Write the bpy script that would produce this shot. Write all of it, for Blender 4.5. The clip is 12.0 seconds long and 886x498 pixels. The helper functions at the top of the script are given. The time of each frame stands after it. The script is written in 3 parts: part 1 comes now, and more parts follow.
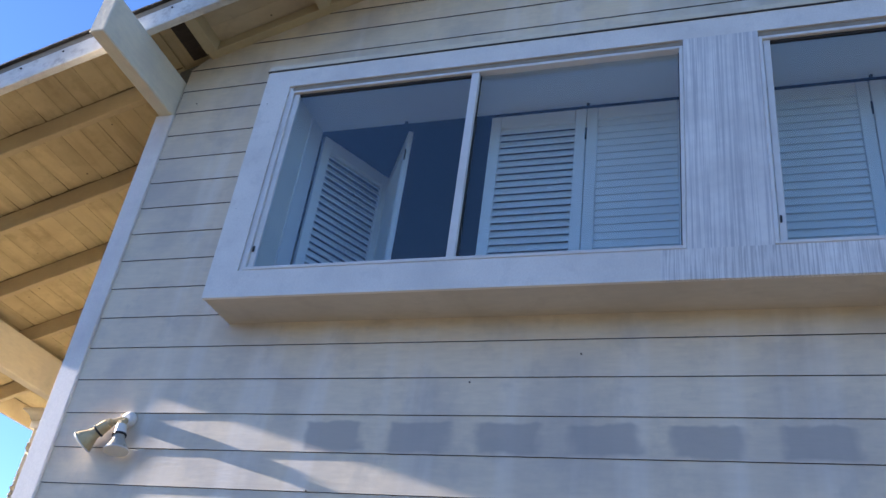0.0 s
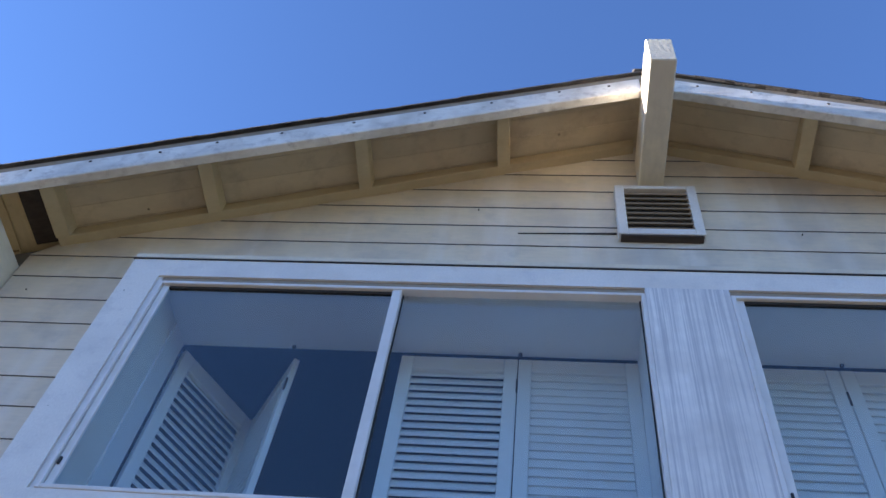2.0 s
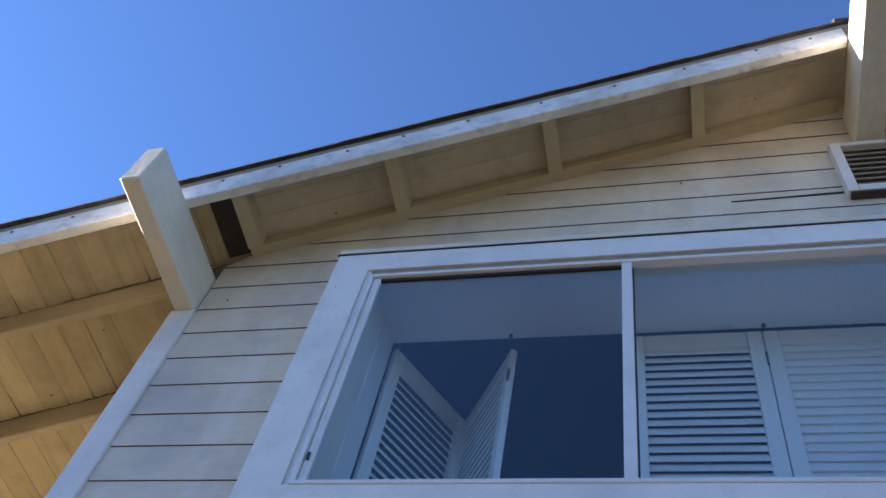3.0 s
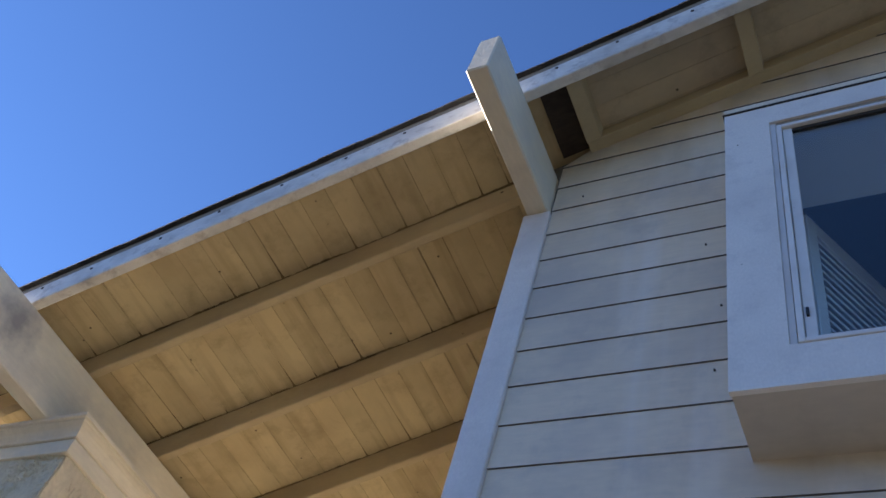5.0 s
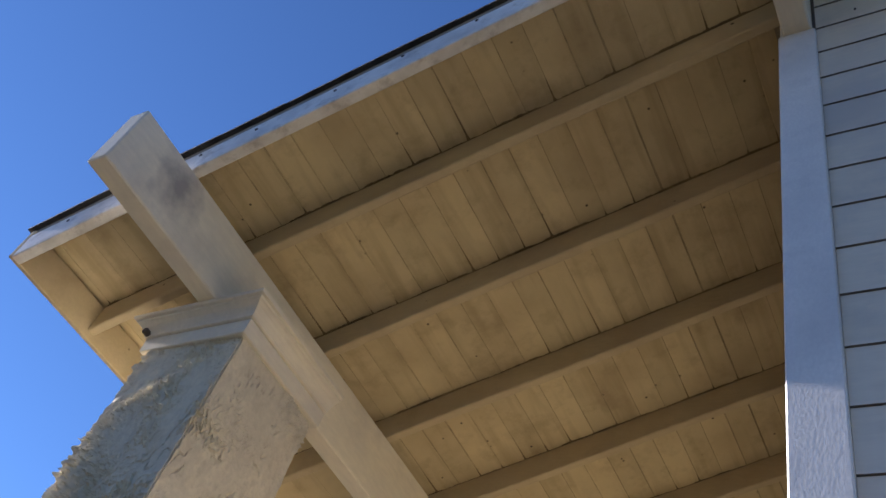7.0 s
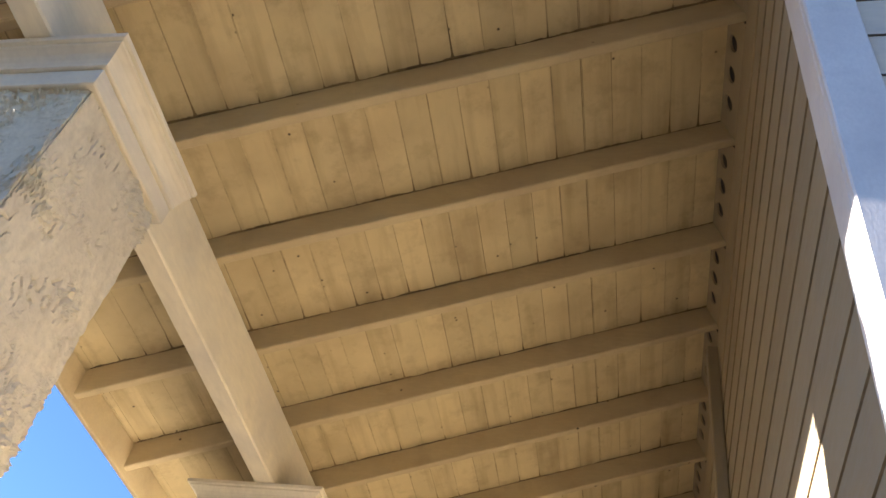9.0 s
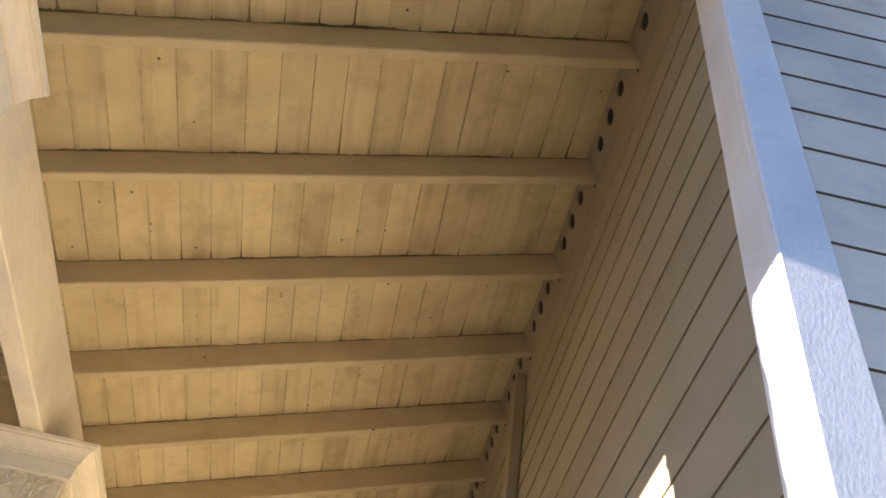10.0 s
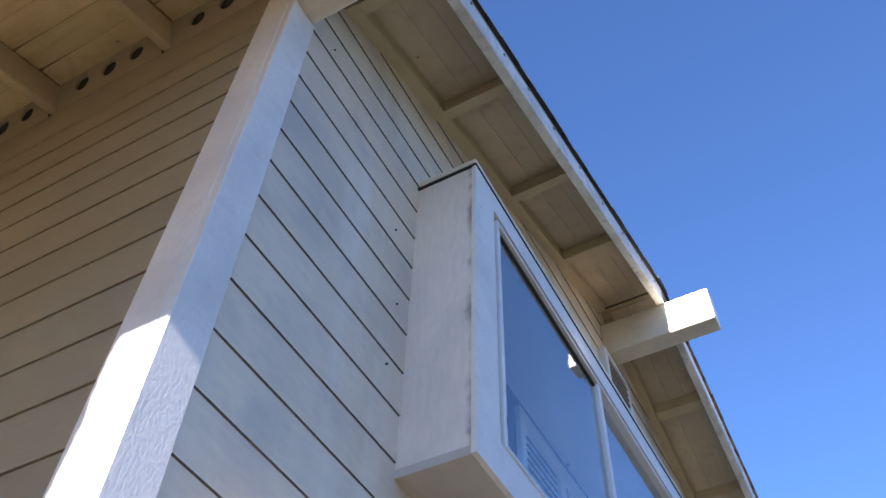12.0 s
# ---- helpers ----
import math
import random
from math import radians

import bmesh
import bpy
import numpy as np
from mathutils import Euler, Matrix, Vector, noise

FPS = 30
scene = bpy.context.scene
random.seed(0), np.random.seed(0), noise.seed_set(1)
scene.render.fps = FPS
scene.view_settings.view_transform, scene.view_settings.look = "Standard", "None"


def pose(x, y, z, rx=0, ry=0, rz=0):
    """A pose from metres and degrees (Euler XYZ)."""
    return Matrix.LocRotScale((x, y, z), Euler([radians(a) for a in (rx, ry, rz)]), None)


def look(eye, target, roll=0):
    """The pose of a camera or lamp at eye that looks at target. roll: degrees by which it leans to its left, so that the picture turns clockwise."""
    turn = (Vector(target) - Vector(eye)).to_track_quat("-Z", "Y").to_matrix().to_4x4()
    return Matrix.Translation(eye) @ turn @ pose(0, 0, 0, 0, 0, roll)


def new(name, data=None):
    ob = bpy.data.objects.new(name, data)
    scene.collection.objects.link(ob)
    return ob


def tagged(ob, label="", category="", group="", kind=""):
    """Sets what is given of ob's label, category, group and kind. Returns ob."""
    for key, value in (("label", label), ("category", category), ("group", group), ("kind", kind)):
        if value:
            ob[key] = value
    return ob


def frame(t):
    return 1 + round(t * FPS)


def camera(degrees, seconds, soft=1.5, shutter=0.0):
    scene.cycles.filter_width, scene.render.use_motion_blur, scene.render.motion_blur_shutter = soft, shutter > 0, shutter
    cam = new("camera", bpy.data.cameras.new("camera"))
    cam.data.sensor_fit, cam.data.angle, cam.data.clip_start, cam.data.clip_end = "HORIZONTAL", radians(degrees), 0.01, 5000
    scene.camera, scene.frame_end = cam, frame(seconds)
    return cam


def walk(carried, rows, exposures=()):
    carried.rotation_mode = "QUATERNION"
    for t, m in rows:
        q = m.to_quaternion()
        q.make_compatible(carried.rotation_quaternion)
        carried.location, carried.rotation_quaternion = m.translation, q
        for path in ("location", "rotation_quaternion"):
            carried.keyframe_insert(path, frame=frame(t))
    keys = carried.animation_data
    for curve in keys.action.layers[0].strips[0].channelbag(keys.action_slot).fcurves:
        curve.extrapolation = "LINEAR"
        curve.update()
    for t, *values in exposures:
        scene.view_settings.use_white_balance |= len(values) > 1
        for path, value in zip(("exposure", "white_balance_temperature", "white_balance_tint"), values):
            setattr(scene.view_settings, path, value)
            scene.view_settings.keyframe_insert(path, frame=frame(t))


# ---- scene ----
cam = camera(53.0, 12.0)
PATH = [
    (0, (3.121, -3.203, 1.362), (2.503, -1.611, 2.404), 8.4),
    (0.5, (2.952, -2.958, 1.426), (2.541, -1.476, 2.704), 6.6),
    (1, (2.781, -2.748, 1.501), (2.477, -1.423, 2.969), 7.2),
    (1.5, (2.691, -2.517, 1.535), (2.478, -1.335, 3.135), 8.6),
    (2, (2.572, -2.33, 1.554), (2.347, -1.202, 3.191), 10.5),
    (2.5, (2.303, -2.189, 1.575), (1.972, -1.099, 3.219), 12.6),
    (3, (2.105, -2.075, 1.565), (1.646, -1.036, 3.211), 16.2),
    (3.2, (2.048, -1.997, 1.578), (1.54, -0.987, 3.228), 18.0),
    (4.8, (1.281, -1.84, 1.523), (0.505, -0.829, 3.064), 20.3),
    (5, (1.205, -1.795, 1.533), (0.372, -0.823, 3.07), 21.7),
    (5.5, (1.0, -1.718, 1.539), (0.1, -0.766, 3.05), 23.0),
    (6, (0.737, -1.66, 1.534), (-0.148, -0.64, 3.009), 22.8),
    (6.5, (0.546, -1.57, 1.521), (-0.391, -0.571, 2.979), 23.3),
    (6.7, (0.46, -1.51, 1.532), (-0.503, -0.538, 2.991), 23.5),
    (8.3, (-0.105, -1.31, 1.525), (-0.84, -0.117, 2.952), 14.6),
    (8.5, (-0.177, -1.247, 1.551), (-0.849, -0.01, 2.972), 14.6),
    (9, (-0.363, -1.143, 1.556), (-0.797, 0.193, 2.98), 13.2),
    (9.5, (-0.566, -1.068, 1.569), (-0.734, 0.33, 2.989), 12.1),
    (10, (-0.625, -1.022, 1.575), (-0.591, 0.308, 3.069), 11.6),
    (10.5, (-0.706, -1.031, 1.594), (-0.396, 0.105, 3.211), 10.5),
    (11, (-0.82, -1.078, 1.622), (-0.219, -0.153, 3.29), 8.7),
    (11.5, (-0.771, -1.074, 1.626), (0.06, -0.344, 3.292), 6.7),
    (12, (-0.728, -1.076, 1.632), (0.331, -0.447, 3.208), 2.5),
]
walk(cam, [(t, look(eye, target, roll)) for t, eye, target, roll in PATH],
     [(t, stops, warmth, 24) for t, stops, warmth in (
         (0.0, 2.75, 6050), (1.5, 2.95, 6100), (3.2, 2.75, 6050), (5.0, 2.28, 5900), (5.6, 1.86, 5650), (6.7, 1.85, 5700), (8.5, 2.5, 6050),
         (9.5, 3.02, 6100), (10.0, 3.1, 6150), (10.5, 3.45, 6300), (11.0, 3.4, 6250), (11.5, 3.3, 6100), (12.0, 2.85, 6000))])

# ---- light ----
SUN_EL, SUN_Y = 14.9, 0.029          # elevation in degrees; slant of the sun towards the front
world = bpy.data.worlds.new("world")
scene.world = world
world.use_nodes = True
wn = world.node_tree.nodes
sky = wn.new("ShaderNodeTexSky")
sky.sky_type, sky.sun_disc = "NISHITA", False
sky.sun_elevation = radians(SUN_EL)
sky.sun_rotation = math.atan2(-1.0, -SUN_Y)
sky.altitude = 600
sky.air_density, sky.dust_density, sky.ozone_density = 1.0, 0.0, 5.0
world.node_tree.links.new(sky.outputs["Color"], wn["Background"].inputs["Color"])
wn["Background"].inputs["Strength"].default_value = 0.048
sun = new("sun", bpy.data.lights.new("sun", "SUN"))
sun.data.energy, sun.data.angle, sun.data.color = 5.0, radians(0.5), (1.0, 0.93, 0.77)
to_sun = Vector((-1.0, -SUN_Y, math.tan(radians(SUN_EL)))).normalized()
sun.matrix_world = look((-20, 0, 12), Vector((-20, 0, 12)) - to_sun)


# ---- materials ----
def material(name, base, rough=0.6, spread=0.12, grain=(1, 1, 1), grain_scale=30.0, bump=0.15, stain=None, stain_amount=0.4,
             stain_scale=1.6, metal=0.0, per_piece=0.0, specks=0.0, speck_scale=26.0, streak=None, streak_amount=0.4, streak_scale=(5, 5, 0.5), grime=None, grime_amount=0.45, grime_scale=8.0):
    """A painted or natural surface: base colour with fine grain, large stains, small specks and a change from piece to piece."""
    m = bpy.data.materials.new(name)
    m.use_nodes = True
    n, l = m.node_tree.nodes, m.node_tree.links
    b = n["Principled BSDF"]
    geo = n.new("ShaderNodeNewGeometry")
    mp = n.new("ShaderNodeMapping")
    mp.inputs["Scale"].default_value = grain
    l.new(geo.outputs["Position"], mp.inputs["Vector"])
    fine = n.new("ShaderNodeTexNoise")
    fine.inputs["Scale"].default_value, fine.inputs["Detail"].default_value = grain_scale, 6
    l.new(mp.outputs["Vector"], fine.inputs["Vector"])
    big = n.new("ShaderNodeTexNoise")
    big.inputs["Scale"].default_value, big.inputs["Detail"].default_value = stain_scale, 5
    l.new(geo.outputs["Position"], big.inputs["Vector"])

    def ramp(source, a, b_, lo=0.0, hi=1.0):
        r = n.new("ShaderNodeMapRange")
        for k, v in zip(("From Min", "From Max", "To Min", "To Max"), (a, b_, lo, hi)):
            r.inputs[k].default_value = v
        l.new(source, r.inputs["Value"])
        return r.outputs["Result"]

    def mix(fac, a, b_, how="MIX"):
        x = n.new("ShaderNodeMix")
        x.data_type, x.blend_type = "RGBA", how
        for sock, v in ((x.inputs["Factor"], fac), (x.inputs["A"], a), (x.inputs["B"], b_)):
            if isinstance(v, bpy.types.NodeSocket):
                l.new(v, sock)
            else:
                sock.default_value = v if isinstance(v, (int, float)) else (*v, 1)
        return x.outputs["Result"]

    lo = tuple(c * (1 - spread) for c in base)
    hi = tuple(min(0.95, c * (1 + spread)) for c in base)
    colour = mix(ramp(fine.outputs["Fac"], 0.3, 0.7), lo, hi)
    if stain:
        colour = mix(ramp(big.outputs["Fac"], 0.45, 0.68, 0.0, stain_amount), colour, stain)
    if streak:
        run_map, runs = n.new("ShaderNodeMapping"), n.new("ShaderNodeTexNoise")
        run_map.inputs["Scale"].default_value = streak_scale
        runs.inputs["Scale"].default_value, runs.inputs["Detail"].default_value = 1.0, 6
        l.new(geo.outputs["Position"], run_map.inputs["Vector"])
        l.new(run_map.outputs["Vector"], runs.inputs["Vector"])
        colour = mix(ramp(runs.outputs["Fac"], 0.5, 0.7, 0.0, streak_amount), colour, streak)
    if grime:
        dirt = n.new("ShaderNodeTexNoise")
        dirt.inputs["Scale"].default_value, dirt.inputs["Detail"].default_value, dirt.inputs["Roughness"].default_value = grime_scale, 9, 0.65
        l.new(geo.outputs["Position"], dirt.inputs["Vector"])
        colour = mix(ramp(dirt.outputs["Fac"], 0.52, 0.70, 0.0, grime_amount), colour, grime)
    if per_piece:
        info = n.new("ShaderNodeObjectInfo")
        colour = mix(1.0, colour, mix(info.outputs["Random"], (1 - per_piece,) * 3, (1, 1, 1)), "MULTIPLY")
    if specks:
        v = n.new("ShaderNodeTexVoronoi")
        v.inputs["Scale"].default_value = speck_scale
        l.new(geo.outputs["Position"], v.inputs["Vector"])
        pick = n.new("ShaderNodeMath")
        pick.operation = "MULTIPLY"
        sep = n.new("ShaderNodeSeparateColor")
        l.new(v.outputs["Color"], sep.inputs["Color"])
        l.new(ramp(v.outputs["Distance"], 0.06, 0.13, 1.0, 0.0), pick.inputs[0])
        l.new(ramp(sep.outputs["Red"], 1 - specks, 1 - specks + 0.02), pick.inputs[1])
        colour = mix(pick.outputs["Value"], colour, (0.07, 0.05, 0.03))
    l.new(colour, b.inputs["Base Color"])
    b.inputs["Metallic"].default_value = metal
    l.new(ramp(fine.outputs["Fac"], 0.3, 0.7, rough - 0.08, min(1, rough + 0.1)), b.inputs["Roughness"])
    if bump:
        bp = n.new("ShaderNodeBump")
        bp.inputs["Strength"].default_value, bp.inputs["Distance"].default_value = bump, 0.01
        l.new(fine.outputs["Fac"], bp.inputs["Height"])
        l.new(bp.outputs["Normal"], b.inputs["Normal"])
    return m


SIDING = material("siding_paint", (0.76, 0.66, 0.50), 0.5, 0.05, (1, 5, 5), 14, 0.06, (0.42, 0.40, 0.38), 0.55, 2.2, per_piece=0.08, streak=(0.88, 0.85, 0.80), streak_amount=0.4, streak_scale=(6, 6, 0.45), grime=(0.46, 0.43, 0.38), grime_amount=0.45, grime_scale=5)
# Cream of the front siding, darkened in the colour for the shaded porch side.
SIDE = material("siding_paint_shaded", (0.345, 0.285, 0.18), 0.6, 0.05, (6, 1, 6), 14, 0.12, (0.275, 0.22, 0.135), 0.45, 1.0, per_piece=0.08, grime=(0.25, 0.20, 0.13), grime_amount=0.3, grime_scale=5)
TRIM = material("trim_paint", (0.80, 0.77, 0.71), 0.45, 0.05, (1, 1, 0.6), 150, 0.035, (0.55, 0.53, 0.50), 0.45, 2.8, grime=(0.52, 0.50, 0.48), grime_amount=0.3, grime_scale=11, streak=(0.62, 0.60, 0.57), streak_amount=0.2, streak_scale=(4, 4, 2.0))
CHIPPED = material("chipped_trim_paint", (0.80, 0.77, 0.71), 0.45, 0.05, (1, 1, 0.6), 150, 0.035, (0.55, 0.53, 0.50), 0.45, 2.8, specks=0.05, speck_scale=34, grime=(0.50, 0.48, 0.46), grime_amount=0.4, grime_scale=12)
BARGE = material("barge_paint", (0.78, 0.76, 0.71), 0.5, 0.05, (1, 4, 4), 16, 0.25, (0.42, 0.38, 0.33), 0.6, 5.0, specks=0.02, speck_scale=9, grime=(0.34, 0.30, 0.27), grime_amount=0.55, grime_scale=17)
BEAM = material("beam_paint", (0.74, 0.67, 0.51), 0.55, 0.05, (4, 1, 4), 14, 0.2, (0.50, 0.47, 0.42), 0.45, 2.6, streak=(0.58, 0.53, 0.43), streak_amount=0.3, streak_scale=(5, 3, 5), grime=(0.40, 0.36, 0.30), grime_amount=0.25, grime_scale=6)
DECK = material("deck_paint", (0.64, 0.53, 0.305), 0.7, 0.03, (2, 1, 2), 16, 0.1, (0.42, 0.325, 0.18), 0.5, 3.2, per_piece=0.16, specks=0.16, speck_scale=17, streak=(0.36, 0.27, 0.14), streak_amount=0.5, streak_scale=(15, 1.3, 15), grime=(0.26, 0.19, 0.10), grime_amount=0.35)
RAFTER = material("rafter_paint", (0.54, 0.445, 0.27), 0.65, 0.04, (1, 4, 4), 16, 0.2, (0.38, 0.30, 0.19), 0.5, 2.6, specks=0.06, speck_scale=13, streak=(0.42, 0.32, 0.20), streak_amount=0.35, streak_scale=(3, 6, 6), grime=(0.36, 0.27, 0.16), grime_amount=0.3)
STUCCO = material("stucco", (0.66, 0.585, 0.42), 0.9, 0.08, (1, 1, 1), 45, 0.8, (0.50, 0.44, 0.33), 0.4, 4.0, streak=(0.40, 0.33, 0.22), streak_amount=0.3, streak_scale=(34, 34, 15))
DARK = material("dark_gap_fill", (0.06, 0.045, 0.035), 0.9, 0.3, (1, 5, 5), 12, 0.2)
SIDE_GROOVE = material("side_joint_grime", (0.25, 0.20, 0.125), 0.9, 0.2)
SOFFIT = material("soffit_paint", (0.62, 0.51, 0.34), 0.7, 0.04, (1, 2, 2), 16, 0.1, (0.36, 0.29, 0.21), 0.5, 2.2, per_piece=0.12, specks=0.05, speck_scale=14, grime=(0.34, 0.26, 0.18), grime_amount=0.45)
DECK_JOINT = material("dirty_board_joint", (0.56, 0.455, 0.26), 0.85, 0.15, (1, 1, 1), 40, 0.1, (0.24, 0.17, 0.10), 0.5, 2.2, per_piece=0.4, grime=(0.10, 0.07, 0.04), grime_amount=0.5, grime_scale=13)
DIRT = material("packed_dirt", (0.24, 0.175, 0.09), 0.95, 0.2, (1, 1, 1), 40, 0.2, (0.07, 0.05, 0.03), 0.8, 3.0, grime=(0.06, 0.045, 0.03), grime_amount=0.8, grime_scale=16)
GROOVE = material("joint_grime", (0.16, 0.15, 0.14), 0.9, 0.2)
SHINGLE = material("asphalt_shingle", (0.045, 0.043, 0.042), 0.95, 0.3, (1, 1, 1), 90, 0.5)
# Darker and greyer than the trim of the bay.
UNDER = material("bay_underside_tone", (0.58, 0.53, 0.45), 0.6, 0.05, (1, 3, 3), 14, 0.1, (0.44, 0.40, 0.34), 0.5, 2.0, grime=(0.38, 0.34, 0.29), grime_amount=0.4, grime_scale=5)
DRIP = material("roof_edge_wood", (0.30, 0.25, 0.19), 0.8, 0.2, (1, 5, 5), 14, 0.3)
ALU = material("window_frame_paint", (0.72, 0.72, 0.70), 0.35, 0.03, stain=(0.5, 0.48, 0.44), stain_amount=0.3, stain_scale=6)
INNER = material("inner_white_paint", (0.78, 0.78, 0.77), 0.6, 0.03)
SHUT = material("shutter_paint", (0.84, 0.85, 0.83), 0.5, 0.03, per_piece=0.04)
# Near-black colour carries the darkness of the unlit room.
ROOM = material("unlit_room_tone", (0.035, 0.035, 0.045), 0.8, 0.05)
BLACK = material("black_gasket_and_gap", (0.02, 0.02, 0.02), 0.6, 0.1)
LOUVRE = material("louvre_wood", (0.30, 0.24, 0.17), 0.8, 0.15, (1, 4, 4), 14, 0.2)
NAIL = material("rusty_nail", (0.06, 0.045, 0.035), 0.7, 0.2)
METAL = material("aged_brass", (0.62, 0.47, 0.25), 0.5, 0.15, metal=0.3)
LAMPGLASS = material("lamp_bulb_glass", (0.52, 0.47, 0.38), 0.35, 0.15, metal=0.25)
GROUND = material("dry_ground", (0.048, 0.039, 0.022), 0.9, 0.2, (1, 1, 1), 3, 0.3, (0.036, 0.031, 0.016), 0.5, 0.15)
DARK_SLAB = material("dark_slab", (0.035, 0.031, 0.027), 0.9, 0.08, (1, 1, 1), 12, 0.3, (0.03, 0.027, 0.024), 0.4, 1.0)
LEAF = material("conifer_needles", (0.05, 0.08, 0.04), 0.7, 0.3, per_piece=0.2)
BARK = material("bark", (0.12, 0.09, 0.07), 0.9, 0.3)
CABLE = material("cable_black", (0.03, 0.03, 0.03), 0.7, 0.1)


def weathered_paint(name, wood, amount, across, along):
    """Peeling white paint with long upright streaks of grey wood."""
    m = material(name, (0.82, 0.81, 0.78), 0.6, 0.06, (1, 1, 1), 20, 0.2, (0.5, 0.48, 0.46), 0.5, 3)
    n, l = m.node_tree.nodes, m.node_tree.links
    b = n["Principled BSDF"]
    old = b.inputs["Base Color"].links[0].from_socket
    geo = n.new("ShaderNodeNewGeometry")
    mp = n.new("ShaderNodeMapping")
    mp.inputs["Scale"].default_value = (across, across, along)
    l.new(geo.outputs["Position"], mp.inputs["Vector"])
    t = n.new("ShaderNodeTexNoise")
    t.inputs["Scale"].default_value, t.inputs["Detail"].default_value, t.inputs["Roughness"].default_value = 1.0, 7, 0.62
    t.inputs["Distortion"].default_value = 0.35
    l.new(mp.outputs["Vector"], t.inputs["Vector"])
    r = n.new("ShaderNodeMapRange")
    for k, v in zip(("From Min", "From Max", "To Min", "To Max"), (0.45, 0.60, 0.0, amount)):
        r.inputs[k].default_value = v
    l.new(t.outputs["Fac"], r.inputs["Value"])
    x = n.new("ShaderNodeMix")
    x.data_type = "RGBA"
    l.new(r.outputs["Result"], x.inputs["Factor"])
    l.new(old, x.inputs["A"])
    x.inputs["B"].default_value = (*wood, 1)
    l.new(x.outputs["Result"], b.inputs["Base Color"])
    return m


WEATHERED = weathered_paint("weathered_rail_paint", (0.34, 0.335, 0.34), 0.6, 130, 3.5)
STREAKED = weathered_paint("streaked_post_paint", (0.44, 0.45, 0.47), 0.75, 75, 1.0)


def old_paint_patches(m):
    """A row of darker, round-cornered touched-up patches under the window bay."""
    n, l = m.node_tree.nodes, m.node_tree.links
    b = n["Principled BSDF"]
    old = b.inputs["Base Color"].links[0].from_socket
    geo, sep, wob = n.new("ShaderNodeNewGeometry"), n.new("ShaderNodeSeparateXYZ"), n.new("ShaderNodeTexNoise")
    wob.inputs["Scale"].default_value = 9
    l.new(geo.outputs["Position"], wob.inputs["Vector"])
    l.new(geo.outputs["Position"], sep.inputs["Vector"])

    def calc(op, a, c, d=None):
        x = n.new("ShaderNodeMath")
        x.operation = op
        for i, v in enumerate((a, c, d)):
            if isinstance(v, bpy.types.NodeSocket):
                l.new(v, x.inputs[i])
            elif v is not None:
                x.inputs[i].default_value = v
        return x.outputs["Value"]

    def soft(v, a, c):
        x = n.new("ShaderNodeMapRange")
        x.interpolation_type = "SMOOTHSTEP"
        x.inputs["From Min"].default_value, x.inputs["From Max"].default_value = a, c
        l.new(v, x.inputs["Value"])
        return x.outputs["Result"]

    px = calc("MULTIPLY_ADD", wob.outputs["Fac"], 0.10, sep.outputs["X"])
    pz = calc("MULTIPLY_ADD", wob.outputs["Fac"], 0.05, sep.outputs["Z"])
    f = calc("FRACT", calc("MULTIPLY", calc("SUBTRACT", px, 1.42), 1 / 0.372), 0)
    along = calc("MULTIPLY", soft(f, 0.0, 0.12), soft(f, 0.80, 0.66))
    ends = calc("MULTIPLY", soft(px, 1.40, 1.44), soft(px, 3.60, 3.55))
    up = calc("MULTIPLY", soft(pz, 2.51, 2.535), soft(pz, 2.66, 2.645))
    fac = calc("MULTIPLY", calc("MULTIPLY", along, ends), calc("MULTIPLY", up, 0.7))
    x = n.new("ShaderNodeMix")
    x.data_type = "RGBA"
    l.new(fac, x.inputs["Factor"])
    l.new(old, x.inputs["A"])
    x.inputs["B"].default_value = (0.36, 0.34, 0.31, 1)
    l.new(x.outputs["Result"], b.inputs["Base Color"])


old_paint_patches(SIDING)


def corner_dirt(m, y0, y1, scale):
    """Ragged grey dirt that runs along the front edge of a board."""
    n, l = m.node_tree.nodes, m.node_tree.links
    b = n["Principled BSDF"]
    old = b.inputs["Base Color"].links[0].from_socket
    geo, sep, wob, add, rng_, amt, x, mul = (n.new(k) for k in ("ShaderNodeNewGeometry", "ShaderNodeSeparateXYZ", "ShaderNodeTexNoise", "ShaderNodeMath", "ShaderNodeMapRange", "ShaderNodeMapRange", "ShaderNodeMix", "ShaderNodeMath"))
    wob.inputs["Scale"].default_value, wob.inputs["Detail"].default_value = scale, 7
    l.new(geo.outputs["Position"], wob.inputs["Vector"])
    l.new(geo.outputs["Position"], sep.inputs["Vector"])
    add.operation, add.inputs[1].default_value = "MULTIPLY_ADD", -0.06
    l.new(wob.outputs["Fac"], add.inputs[0])
    l.new(sep.outputs["Y"], add.inputs[2])
    for node, v in ((rng_, (y0, y1, 1.0, 0.0)), (amt, (0.35, 0.6, 0.25, 0.8))):
        for k, q in zip(("From Min", "From Max", "To Min", "To Max"), v):
            node.inputs[k].default_value = q
    l.new(add.outputs["Value"], rng_.inputs["Value"])
    l.new(wob.outputs["Fac"], amt.inputs["Value"])
    mul.operation = "MULTIPLY"
    l.new(rng_.outputs["Result"], mul.inputs[0])
    l.new(amt.outputs["Result"], mul.inputs[1])
    x.data_type = "RGBA"
    l.new(mul.outputs["Value"], x.inputs["Factor"])
    l.new(old, x.inputs["A"])
    x.inputs["B"].default_value = (0.20, 0.18, 0.16, 1)
    l.new(x.outputs["Result"], b.inputs["Base Color"])


